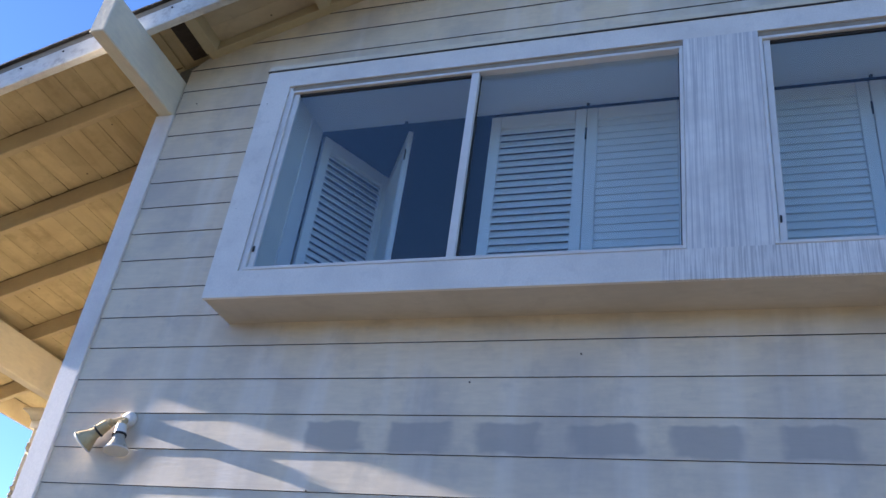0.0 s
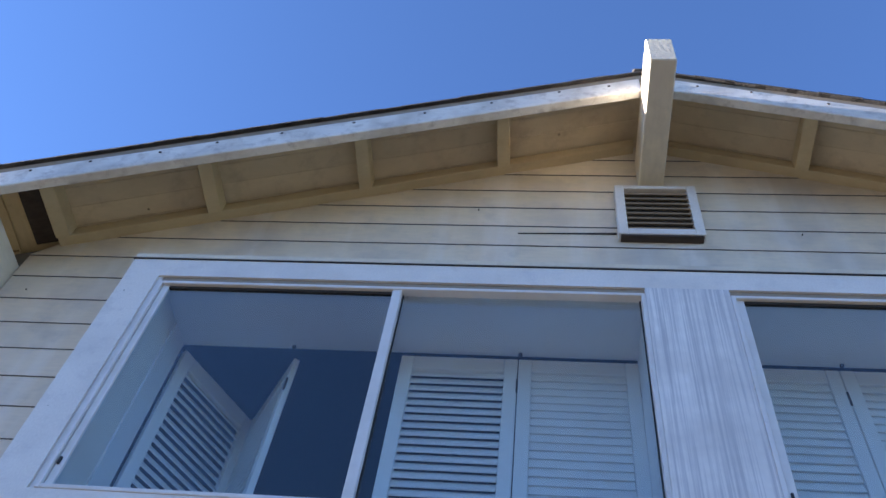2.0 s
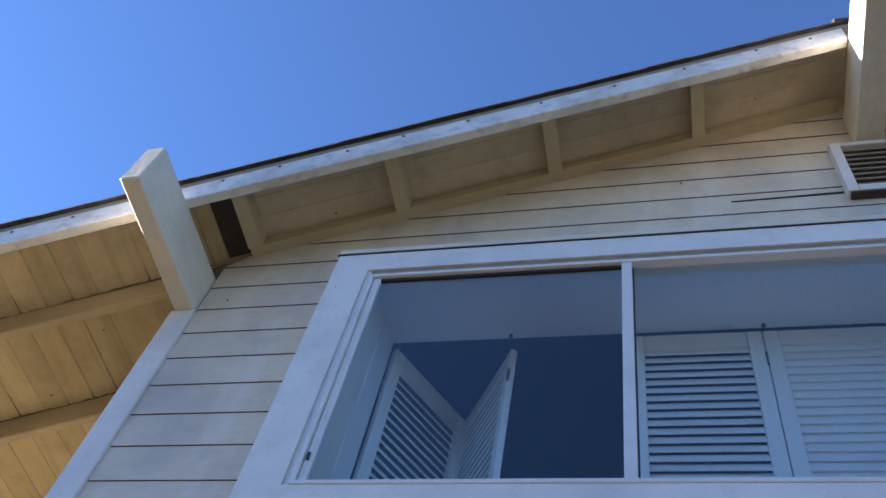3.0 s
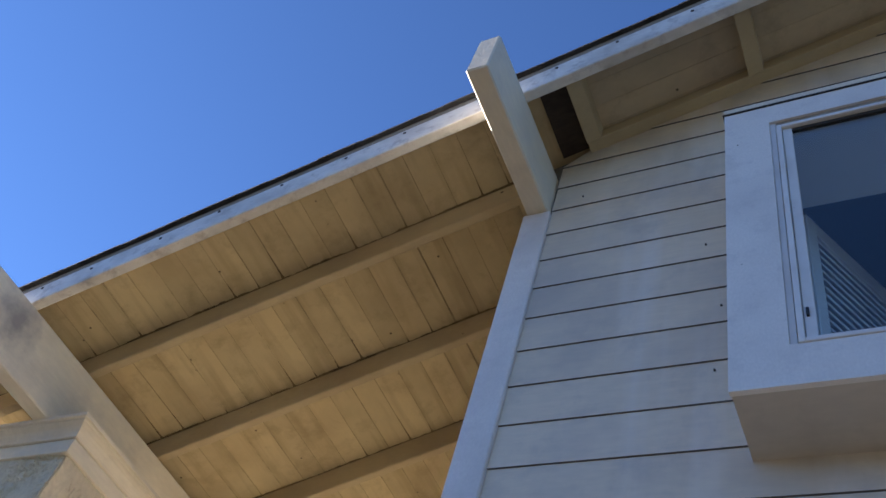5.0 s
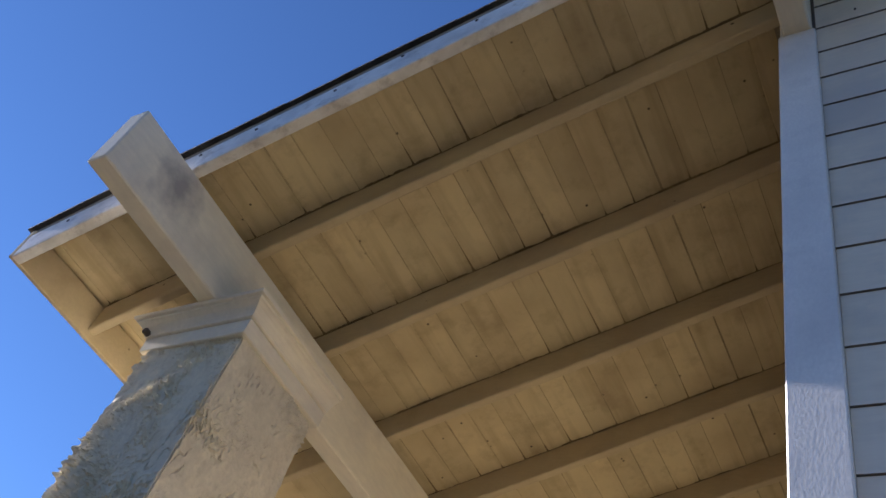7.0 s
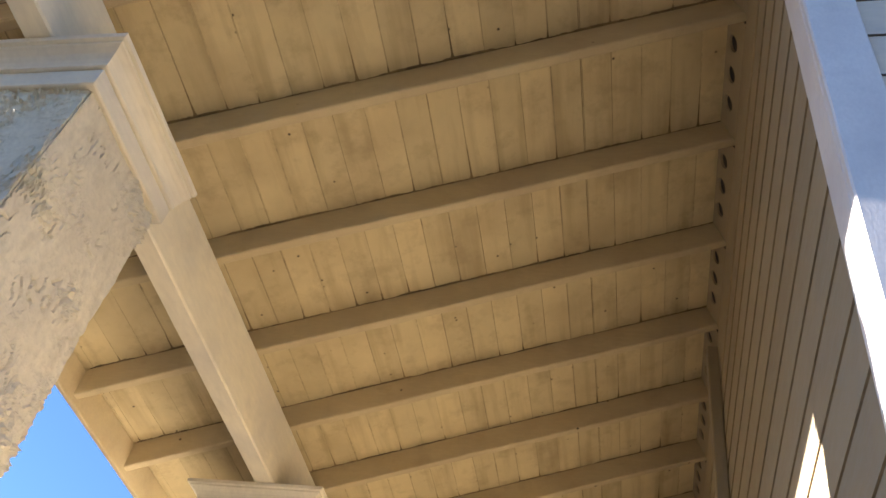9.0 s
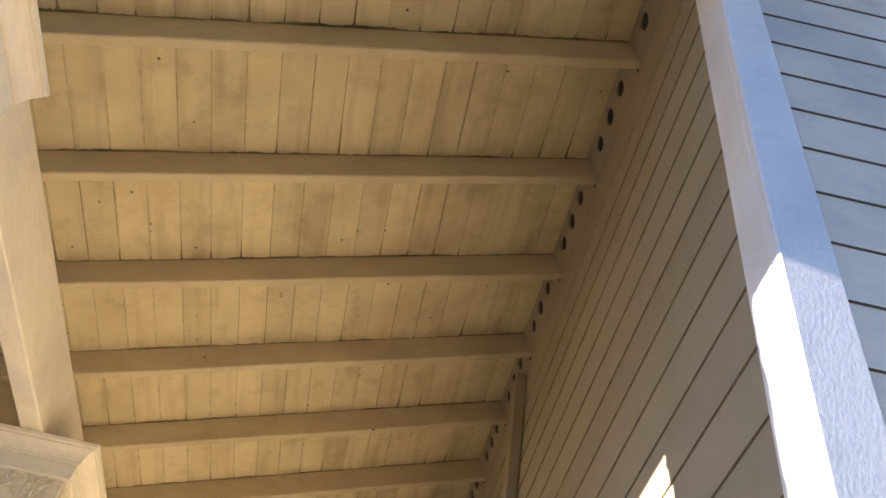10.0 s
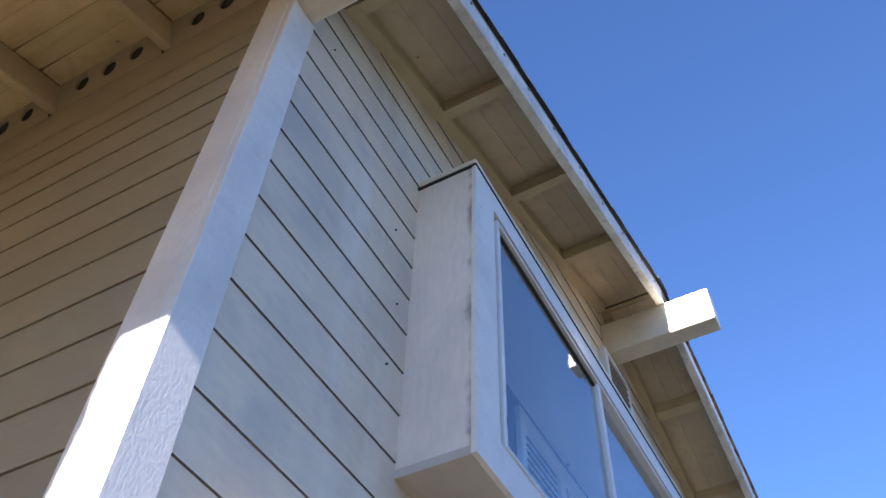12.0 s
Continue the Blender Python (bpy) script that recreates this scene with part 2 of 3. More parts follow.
def spot_stain(m, centre, radius):
    """One grey, ragged stain round a point."""
    n, l = m.node_tree.nodes, m.node_tree.links
    b = n["Principled BSDF"]
    old = b.inputs["Base Color"].links[0].from_socket
    geo, wob, far, add, fall, x = (n.new(k) for k in ("ShaderNodeNewGeometry", "ShaderNodeTexNoise", "ShaderNodeVectorMath", "ShaderNodeMath", "ShaderNodeMapRange", "ShaderNodeMix"))
    wob.inputs["Scale"].default_value, wob.inputs["Detail"].default_value = 14, 7
    l.new(geo.outputs["Position"], wob.inputs["Vector"])
    far.operation, far.inputs[1].default_value = "DISTANCE", centre
    l.new(geo.outputs["Position"], far.inputs[0])
    add.operation, add.inputs[1].default_value = "MULTIPLY_ADD", 0.22
    l.new(wob.outputs["Fac"], add.inputs[0])
    l.new(far.outputs["Value"], add.inputs[2])
    for k, v in zip(("From Min", "From Max", "To Min", "To Max"), (0.13, 0.11 + radius, 0.8, 0.0)):
        fall.inputs[k].default_value = v
    l.new(add.outputs["Value"], fall.inputs["Value"])
    x.data_type = "RGBA"
    l.new(fall.outputs["Result"], x.inputs["Factor"])
    l.new(old, x.inputs["A"])
    x.inputs["B"].default_value = (0.22, 0.20, 0.19, 1)
    l.new(x.outputs["Result"], b.inputs["Base Color"])


BAYSIDE = material("bay_side_paint", (0.80, 0.75, 0.64), 0.55, 0.05, (4, 4, 1), 14, 0.15, (0.5, 0.47, 0.42), 0.4, 3.0, specks=0.04, speck_scale=14)
corner_dirt(BAYSIDE, -0.270, -0.247, 12)
STAINED = BEAM.copy()
STAINED.name = "stained_beam_paint"
spot_stain(STAINED, (-2.04, -0.42, 3.83), 0.16)


def glass():
    m = bpy.data.materials.new("window_glass")
    m.use_nodes = True
    n, l = m.node_tree.nodes, m.node_tree.links
    n.remove(n["Principled BSDF"])
    out = n["Material Output"]
    clear, gloss, f, x = (n.new(k) for k in ("ShaderNodeBsdfTransparent", "ShaderNodeBsdfGlossy", "ShaderNodeLayerWeight", "ShaderNodeMixShader"))
    clear.inputs["Color"].default_value = (0.90, 0.94, 0.95, 1)
    gloss.inputs["Roughness"].default_value = 0.015
    f.inputs["Blend"].default_value = 0.5
    p, q = n.new("ShaderNodeMath"), n.new("ShaderNodeMath")
    p.operation, q.operation = "POWER", "MULTIPLY_ADD"
    p.inputs[1].default_value, q.inputs[1].default_value, q.inputs[2].default_value = 4.0, 0.9, 0.06
    l.new(f.outputs["Facing"], p.inputs[0])
    l.new(p.outputs["Value"], q.inputs[0])
    l.new(q.outputs["Value"], x.inputs["Fac"])
    l.new(clear.outputs["BSDF"], x.inputs[1])
    l.new(gloss.outputs["BSDF"], x.inputs[2])
    l.new(x.outputs["Shader"], out.inputs["Surface"])
    return m


GLASS = glass()


# ---- building helpers ----
def link(name, bm, mat, parent=None):
    me = bpy.data.meshes.new(name)
    bmesh.ops.recalc_face_normals(bm, faces=bm.faces[:])
    bm.to_mesh(me)
    bm.free()
    me.materials.append(mat)
    ob = new(name, me)
    ob.parent = parent
    return ob


def part(name, bm, mat, parent, label=""):
    return tagged(link(name, bm, mat, parent), label)


def thing(name, label, category, group="", kind=""):
    return tagged(new(name), label, category, group, kind)


def prism(bm, low, high, bevel=0.0):
    """A solid between two polygons of as many corners each."""
    a = [bm.verts.new(p) for p in low]
    b = [bm.verts.new(p) for p in high]
    k = len(a)
    faces = [bm.faces.new(a[::-1]), bm.faces.new(b)]
    faces += [bm.faces.new((a[i], a[(i + 1) % k], b[(i + 1) % k], b[i])) for i in range(k)]
    if bevel:
        edges = {e for f in faces for e in f.edges}
        bmesh.ops.bevel(bm, geom=list(edges), offset=bevel, segments=1, affect="EDGES", profile=0.5)
    return bm


def box(x0, x1, y0, y1, z0, z1, bevel=0.003, bm=None):
    bm = bm or bmesh.new()
    return prism(bm, [(x0, y0, z0), (x1, y0, z0), (x1, y1, z0), (x0, y1, z0)], [(x0, y0, z1), (x1, y0, z1), (x1, y1, z1), (x0, y1, z1)], bevel)


def sloped(x0, x1, y0, y1, low, high, side=1, bevel=0.003, bm=None):
    """A piece that follows the roof's slope from x0 to x1, between two heights over the roof line."""
    bm = bm or bmesh.new()
    za, zb = roof(x0), roof(x1)
    a = [(x0, y0, za + low), (x1, y0, zb + low), (x1, y0, zb + high), (x0, y0, za + high)]
    b = [(x, y1, z) for x, _, z in a]
    if side < 0:
        a, b = ([(2 * RIDGE - x, y, z) for x, y, z in s] for s in (a, b))
    return prism(bm, a, b, bevel)


def tube(bm, a, b, r0, r1, n=14):
    a, b = Vector(a), Vector(b)
    q = (b - a).to_track_quat("Z", "Y").to_matrix()
    lo = [a + q @ Vector((r0 * math.cos(2 * math.pi * i / n), r0 * math.sin(2 * math.pi * i / n), 0)) for i in range(n)]
    hi = [b + q @ Vector((r1 * math.cos(2 * math.pi * i / n), r1 * math.sin(2 * math.pi * i / n), 0)) for i in range(n)]
    return prism(bm, lo, hi)


# ---- plan ----
LAP, LAP0 = 0.165, 3.15            # height of a siding row, and the joint that the rows are counted from
RIDGE, PITCH = 3.1025, 0.357       # the ridge's place, and the rise of the roof
EAVE = -2.855
RAKE = -0.43                       # the front of the barge boards
DECK_LOW = 0.184                   # underside of the roof boards over the roof line
WALL_R = 2 * RIDGE - 0.015
BAY = 3.1165                       # the middle of the window bay
BX0, BX1, BZ0, BZ1 = 0.87, 2 * BAY - 0.87, 3.10, 4.452
BY = -0.235


def roof(x):
    """The roof line: the barge boards' lower edge, left of the ridge."""
    return 5.757 + PITCH * (x - 3.046)


# ---- ground and distance ----
bm = bmesh.new()
bmesh.ops.create_grid(bm, x_segments=1, y_segments=1, size=600)
tagged(link("ground", bm, GROUND), "dull dry grass round the house", "ground", kind="structure")

# Out of view: a dark slab added to cut light bounced up to the boards.
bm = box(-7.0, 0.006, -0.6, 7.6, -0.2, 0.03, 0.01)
tagged(link("porch_floor", bm, DARK_SLAB), "unseen dark slab under the porch, added to limit bounced light", "floor", kind="structure")
# Unseen ring added to keep light of the low sky off the walls.
bm = bmesh.new()
rng = random.Random(21)
count = 90
low = [Vector((62 * math.cos(2 * math.pi * i / count), 62 * math.sin(2 * math.pi * i / count), 0)) for i in range(count)]
for i in range(count):
    a, c = low[i], low[(i + 1) % count]
    out = (a + c).normalized() * 4
    h = 8.0 + rng.uniform(-0.8, 0.6)
    prism(bm, [a, c, c + out, a + out], [p + Vector((0, 0, h)) for p in (a, c, c + out, a + out)])
tagged(link("backdrop", bm, LEAF), "unseen dark ring, added to block the low sky", "trees", kind="structure")

# ---- front wall ----
bm = bmesh.new()
OX0, OX1, OZ0, OZ1 = 1.035, 2 * BAY - 1.035, 3.235, 4.33
HX0, HX1, HZ0, HZ1 = OX0 - 0.03, OX1 + 0.03, OZ0 - 0.03, OZ1 + 0.03
box(0.05, WALL_R - 0.04, 0.006, 0.11, 0.0, HZ0, 0, bm)
box(0.05, HX0, 0.006, 0.11, HZ0, HZ1, 0, bm)
box(HX1, WALL_R - 0.04, 0.006, 0.11, HZ0, HZ1, 0, bm)
prism(bm, [(0.05, 0.006, HZ1), (WALL_R - 0.04, 0.006, HZ1), (WALL_R - 0.04, 0.006, 4.82), (RIDGE, 0.006, 5.90), (0.05, 0.006, 4.82)],
      [(0.05, 0.11, HZ1), (WALL_R - 0.04, 0.11, HZ1), (WALL_R - 0.04, 0.11, 4.82), (RIDGE, 0.11, 5.90), (0.05, 0.11, 4.82)])
wall_front = tagged(link("wall_front", bm, GROOVE), "gable wall clad in cream painted lap siding with dark joints", "wall", kind="structure")
for name, x0 in (("corner_board", 0.018), ("corner_board", WALL_R - 0.15)):
    part(name, box(x0, x0 + 0.117, -0.022, 0.006, 0.0, 4.458, 0.004), TRIM, wall_front, "white painted corner board, worn at the edges")

# ---- side wall under the porch roof ----
bm = bmesh.new()
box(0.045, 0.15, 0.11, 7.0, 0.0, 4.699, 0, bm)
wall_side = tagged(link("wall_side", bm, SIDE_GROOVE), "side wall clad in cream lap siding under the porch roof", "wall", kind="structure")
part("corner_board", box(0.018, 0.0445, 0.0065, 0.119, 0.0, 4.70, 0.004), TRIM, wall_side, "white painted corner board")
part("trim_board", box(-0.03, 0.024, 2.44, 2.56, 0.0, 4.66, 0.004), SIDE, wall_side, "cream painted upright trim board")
bm = bmesh.new()
box(WALL_R - 0.15, WALL_R - 0.045, 0.11, 7.0, 0.0, 4.80, 0, bm)
tagged(link("wall_east", bm, SIDE), "plain cream far side wall", "wall", kind="structure")
bm = bmesh.new()
box(0.15, WALL_R - 0.15, 6.9, 7.0, 0.0, 5.0, 0, bm)
tagged(link("wall_back", bm, SIDE), "plain back wall", "wall", kind="structure")

# Wall out of view, added so that less sky lights the deep porch.
bm = bmesh.new()
box(-2.8, 0.06, 4.7, 4.8, 0.0, 4.0, 0, bm)
tagged(link("wall_porch", bm, SIDE), "unseen plain wall, added to darken the far end of the porch", "wall", kind="structure")

# ---- roof ----
roof_ob = thing("roof", "low gable roof with dark shingles, open rafters and cream painted boards", "roof", kind="structure")
for s in (1, -1):
    part("barge_board", sloped(EAVE, RIDGE - 0.0625, RAKE, RAKE + 0.046, 0.0, 0.140, s, 0.004), BARGE, roof_ob, "white painted barge board with nail marks")
    part("roof_edge", sloped(EAVE - 0.02, RIDGE - 0.002, RAKE + 0.008, RAKE + 0.038, 0.1405, 0.196, s, 0.002), DRIP, roof_ob, "bare weathered roof edge strip")
    part("rake_trim", sloped(0.255, RIDGE - 0.0625, -0.06, -0.003, 0.115, 0.183, s), RAFTER, roof_ob, "cream painted rake trim")
    part("roof_sheathing", sloped(EAVE - 0.02, RIDGE, RAKE + 0.038, 7.6, 0.1925, 0.196, s, 0), DECK, roof_ob)
    part("fascia_board", box(*((EAVE - 0.03, EAVE) if s > 0 else (2 * RIDGE - EAVE, 2 * RIDGE - EAVE + 0.03)), RAKE, 7.6, roof(EAVE) + 0.01, roof(EAVE) + 0.176, 0.004), RAFTER, roof_ob, "cream painted eave fascia")
    bm = bmesh.new()
    rng = random.Random(5)
    for i in range(43):
        x0 = EAVE - 0.05 + i * 0.14
        x1 = min(x0 + 0.19, RIDGE)
        y = RAKE - 0.010 - rng.uniform(0, 0.004)
        sloped(x0, x1, y, 7.7, 0.1965, 0.206 + rng.uniform(0, 0.002), s, 0, bm)
    tagged(link("shingle_courses", bm, SHINGLE, roof_ob), "black asphalt shingles", kind="stuff")
part("ridge_cap", box(RIDGE - 0.09, RIDGE + 0.09, RAKE - 0.014, 7.7, roof(RIDGE) + 0.19, roof(RIDGE) + 0.222, 0.01), SHINGLE, roof_ob)


def beam(x0, x1, z0, z1, end, label, paint=BEAM):
    b = thing("roof_beam", label, "beam", "beams that carry the roof")
    bm = box(x0, x1, end, 7.2, z0, z1, 0.006)
    part("timber", bm, paint, b)
    return b


ridge_beam = beam(RIDGE - 0.0625, RIDGE + 0.0625, 5.505, 5.762, -0.695, "cream painted ridge beam with a chipped white end")
corner_beam = beam(0.034, 0.124, 4.458, 4.722, -0.685, "cream painted beam that rests on the house corner")
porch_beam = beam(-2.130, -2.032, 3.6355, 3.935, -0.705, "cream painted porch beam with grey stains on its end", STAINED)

RAFTERS = [0.022 + 0.581 * k for k in range(12)]
BOARD = 0.1247                     # width of a roof board


def rough_rafter(y, rng):
    """A rough-sawn rafter whose lower edges waver a little."""
    bm = bmesh.new()
    count, rings = 90, []
    for i in range(count + 1):
        x = EAVE + (0.053 - EAVE) * i / count
        z = roof(x)
        low = 0.042 + rng.uniform(-0.0018, 0.0018) + 0.002 * math.sin(x * 5 + y * 3)
        a, b = (rng.uniform(0, 0.0022) for _ in range(2))
        rings.append([bm.verts.new(p) for p in ((x, y - 0.001, z + DECK_LOW - 0.002), (x, y - 0.001, z + low + 0.005), (x, y + 0.003 + a, z + low), (x, y + 0.037 - b, z + low), (x, y + 0.040, z + low + 0.004), (x, y + 0.040, z + DECK_LOW - 0.002))])
    for lo, hi in zip(rings, rings[1:]):
        for q in range(6):
            bm.faces.new((lo[q], lo[(q + 1) % 6], hi[(q + 1) % 6], hi[q]))
    bm.faces.new(rings[0][::-1])
    bm.faces.new(rings[-1])
    return bm


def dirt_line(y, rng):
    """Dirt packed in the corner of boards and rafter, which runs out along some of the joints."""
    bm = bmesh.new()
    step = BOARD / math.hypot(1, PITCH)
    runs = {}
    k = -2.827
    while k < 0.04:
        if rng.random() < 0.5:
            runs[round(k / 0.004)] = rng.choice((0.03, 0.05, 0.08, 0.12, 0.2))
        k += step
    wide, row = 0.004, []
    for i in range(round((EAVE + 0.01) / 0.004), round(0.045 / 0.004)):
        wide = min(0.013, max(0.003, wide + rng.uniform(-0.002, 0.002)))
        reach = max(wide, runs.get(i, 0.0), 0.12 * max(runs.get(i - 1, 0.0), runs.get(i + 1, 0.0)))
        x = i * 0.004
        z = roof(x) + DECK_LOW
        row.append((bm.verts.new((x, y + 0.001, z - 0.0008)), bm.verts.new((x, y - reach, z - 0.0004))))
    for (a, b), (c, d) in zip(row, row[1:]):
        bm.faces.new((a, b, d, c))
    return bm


rng = random.Random(17)
for y in RAFTERS:
    part("rafter", rough_rafter(y, rng), RAFTER, roof_ob)
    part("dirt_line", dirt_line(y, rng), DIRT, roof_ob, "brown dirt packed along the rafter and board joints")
for x in (0.255, 0.93, 1.64, 2.325):
    for s in (1, -1):
        part("lookout", sloped(x, x + 0.062, RAKE + 0.0465, -0.061, 0.102, 0.183, s), RAFTER, roof_ob)


# Dark panels added in place of the open gaps beside the beams.
for s in (1, -1):
    part("bare_board", sloped(0.126, 0.2545, -0.345, -0.003, 0.178, 0.191, s, 0), DARK, roof_ob, "dark panel in place of the open gap beside the beam")


def blocking(y0, y1, z0, z1):
    """A board between two rafters with three round holes."""
    bm = bmesh.new()
    n = 16
    cuts = (y0, (y0 + y1) / 2 - 0.07, (y0 + y1) / 2 + 0.07, y1)
    for k in range(3):
        ya, yb = cuts[k], cuts[k + 1]
        w = yb - ya
        cy, cz = (y0 + y1) / 2 + (k - 1) * 0.14, z1 - 0.066
        ring, rim, back = [], [], []
        for i in range(n):
            a = 2 * math.pi * i / n
            c, s_ = math.cos(a), math.sin(a)
            r = 0.035 + 0.002 * (k % 2)
            ring.append(bm.verts.new((-(cz + r * s_ - z0) * PITCH, cy + r * c, cz + r * s_)))
            back.append(bm.verts.new((0.011 - (cz + r * s_ - z0) * PITCH, cy + r * c, cz + r * s_)))
            m_ = max(abs(c), abs(s_))
            py = ya + w / 2 + w / 2 * c / m_
            pz = (z0 + z1) / 2 + (z1 - z0) / 2 * s_ / m_
            rim.append(bm.verts.new((-(pz - z0) * PITCH, py, pz)))
        for i in range(n):
            j = (i + 1) % n
            bm.faces.new((rim[i], rim[j], ring[j], ring[i]))
            bm.faces.new((ring[i], ring[j], back[j], back[i]))
    return bm


for y in RAFTERS[:-1]:
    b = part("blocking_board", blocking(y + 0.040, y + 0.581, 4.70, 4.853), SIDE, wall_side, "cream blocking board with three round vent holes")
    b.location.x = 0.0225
# Black block added behind the round holes, as the darkness of the attic.
part("attic_lining", prism(bmesh.new(), [(0.036, 0.086, 4.70), (0.30, 0.086, 4.70), (0.30, 0.086, 4.853), (-0.0185, 0.086, 4.853)], [(0.036, 4.7, 4.70), (0.30, 4.7, 4.70), (0.30, 4.7, 4.853), (-0.0185, 4.7, 4.853)]), BLACK, wall_side)
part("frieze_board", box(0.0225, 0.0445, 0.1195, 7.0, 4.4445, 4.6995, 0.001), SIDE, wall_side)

# ---- window bay ----
bay = tagged(new("window_1"), "boxed-out bay with sliding windows and weathered white trim", "window", kind="structure")
MID0, MID1 = 2.96, 2 * BAY - 2.96
part("side_panel", box(BX0 + 0.004, OX0, BY, 0.004, BZ0 + 0.03, BZ1 - 0.006, 0), BAYSIDE, bay, "cream painted bay side with grey dirt along its edge")
part("side_panel", box(OX1, BX1 - 0.004, BY, 0.004, BZ0 + 0.03, BZ1 - 0.006, 0), BEAM, bay)
part("bottom_panel", box(BX0 + 0.004, BX1 - 0.004, BY, 0.004, BZ0 + 0.001, BZ0 + 0.03, 0), UNDER, bay, "underside of the bay, darker and greyer than its trim")
part("sill_panel", box(OX0 + 0.001, OX1 - 0.001, BY, -0.011, OZ0 - 0.03, OZ0 - 0.004, 0), INNER, bay)
part("top_panel", box(OX0 + 0.001, OX1 - 0.001, BY, -0.011, OZ1, BZ1 - 0.006, 0), INNER, bay)
part("jamb", box(OX0 - 0.028, OX0 + 0.008, -0.011, 0.112, OZ0, OZ1, 0), INNER, bay)
part("jamb", box(MID0, MID1, -0.20, 0.11, OZ0, OZ1, 0), INNER, bay)
part("jamb", box(OX1 - 0.008, OX1 + 0.028, -0.011, 0.112, OZ0, OZ1, 0), INNER, bay)
part("sill_board", box(OX0 + 0.001, OX1 - 0.001, -0.011, 0.112, OZ0 - 0.028, OZ0 - 0.004, 0), INNER, bay)
part("head_board", box(OX0 + 0.001, OX1 - 0.001, -0.011, 0.112, OZ1, OZ1 + 0.028, 0), INNER, bay)
F0, F1 = BY - 0.018, BY - 0.001
part("stile", box(BX0, 1.015, F0, F1, OZ0, 4.336, 0), CHIPPED, bay, "white painted bay stile with small chips")
part("stile", box(2 * BAY - 1.015, BX1, F0, F1, OZ0, 4.336, 0), TRIM, bay)
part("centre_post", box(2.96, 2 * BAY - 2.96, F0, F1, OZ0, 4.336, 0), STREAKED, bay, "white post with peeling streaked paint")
part("bottom_rail", box(BX0, 2.86, F0, F1, BZ0, OZ0, 0), TRIM, bay)
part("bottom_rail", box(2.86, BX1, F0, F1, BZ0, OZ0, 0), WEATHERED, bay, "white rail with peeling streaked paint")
part("top_rail", box(BX0, BX1, F0, F1, 4.336, BZ1 - 0.005, 0), TRIM, bay)
part("flashing", box(BX0 - 0.006, BX1 + 0.006, F0 - 0.005, -0.004, BZ1 - 0.004, BZ1 + 0.002, 0), BLACK, bay, "dark flashing line")
bm = bmesh.new()
prism(bm, [(BX0 - 0.004, F0 - 0.003, BZ1 + 0.004), (BX1 + 0.004, F0 - 0.003, BZ1 + 0.004), (BX1 + 0.004, -0.012, BZ1 + 0.004), (BX0 - 0.004, -0.012, BZ1 + 0.004)],
      [(BX0 - 0.004, F0 - 0.003, BZ1 + 0.036), (BX1 + 0.004, F0 - 0.003, BZ1 + 0.036), (BX1 + 0.004, -0.012, BZ1 + 0.042), (BX0 - 0.004, -0.012, BZ1 + 0.042)], 0.004)
part("top_cap", bm, BEAM, bay)


def sliding_window(x0, x1, z0, z1, y):
    w = tagged(new("window_frame"), "white sliding window frame")
    w.parent = bay
    fw = 0.016
    def bar(name, a, b, c, d, e, f, mat=ALU, label=""):
        return part(name, box(a, b, c, d, e, f, 0.002), mat, w, label)
    bar("frame_side", x0, x0 + fw, y, y + 0.05, z0, z1)
    bar("frame_side", x1 - fw, x1, y, y + 0.05, z0, z1)
    bar("frame_rail", x0 + fw, x1 - fw, y, y + 0.05, z0, z0 + fw)
    bar("frame_rail", x0 + fw, x1 - fw, y, y + 0.05, z1 - fw, z1)
    mid = (x0 + x1) / 2 + 0.012
    bar("meeting_stile", mid - 0.018, mid + 0.018, y + 0.004, y + 0.03, z0 + fw, z1 - fw)
    bar("sash_stile", x0 + fw + 0.002, x0 + fw + 0.03, y + 0.012, y + 0.032, z0 + fw, z1 - fw)
    bar("sash_rail", x0 + fw + 0.03, mid - 0.018, y + 0.014, y + 0.03, z1 - fw - 0.014, z1 - fw - 0.001, BLACK)
    for a, b, c in ((x0 + fw + 0.03, mid - 0.0181, 0.020), (mid + 0.0181, x1 - fw, 0.034)):
        p = bar("pane", a, b, y + c, y + c + 0.004, z0 + fw, z1 - fw, GLASS, "clear window glass")
        p.visible_shadow = False
    bar("gasket", mid + 0.0182, mid + 0.024, y + 0.03, y + 0.04, z0 + fw, z1 - fw, BLACK)
    bar("gasket", x1 - fw - 0.006, x1 - fw - 0.0005, y + 0.026, y + 0.033, z0 + fw, z1 - fw, BLACK)
    bar("latch", x0 + 0.024, x0 + 0.032, y + 0.004, y + 0.014, z0 + 0.10, z0 + 0.13, BLACK, "small dark latch")
    return w


sliding_window(1.036, 2.959, OZ0 + 0.001, 4.298, -0.257)
sliding_window(MID1 + 0.001, OX1 - 0.001, OZ0 + 0.001, 4.298, -0.257)

for x0, x1 in ((1.036, 2.959), (MID1 + 0.001, OX1 - 0.001)):
    part("head_strip", box(x0, x1, F0 + 0.009, -0.236, 4.302, 4.3355, 0.001), DRIP, bay, "bare weathered strip over the window")
for x0, x1 in ((1.0155, 1.033), (2 * BAY - 1.033, 2 * BAY - 1.0155)):
    part("side_strip", box(x0, x1, F0 + 0.008, -0.236, OZ0 + 0.001, 4.3355, 0.001), ALU, bay, "white strip beside the window")

# ---- louvred shutters ----
SW, SH = 0.483, OZ1 - OZ0 - 0.02


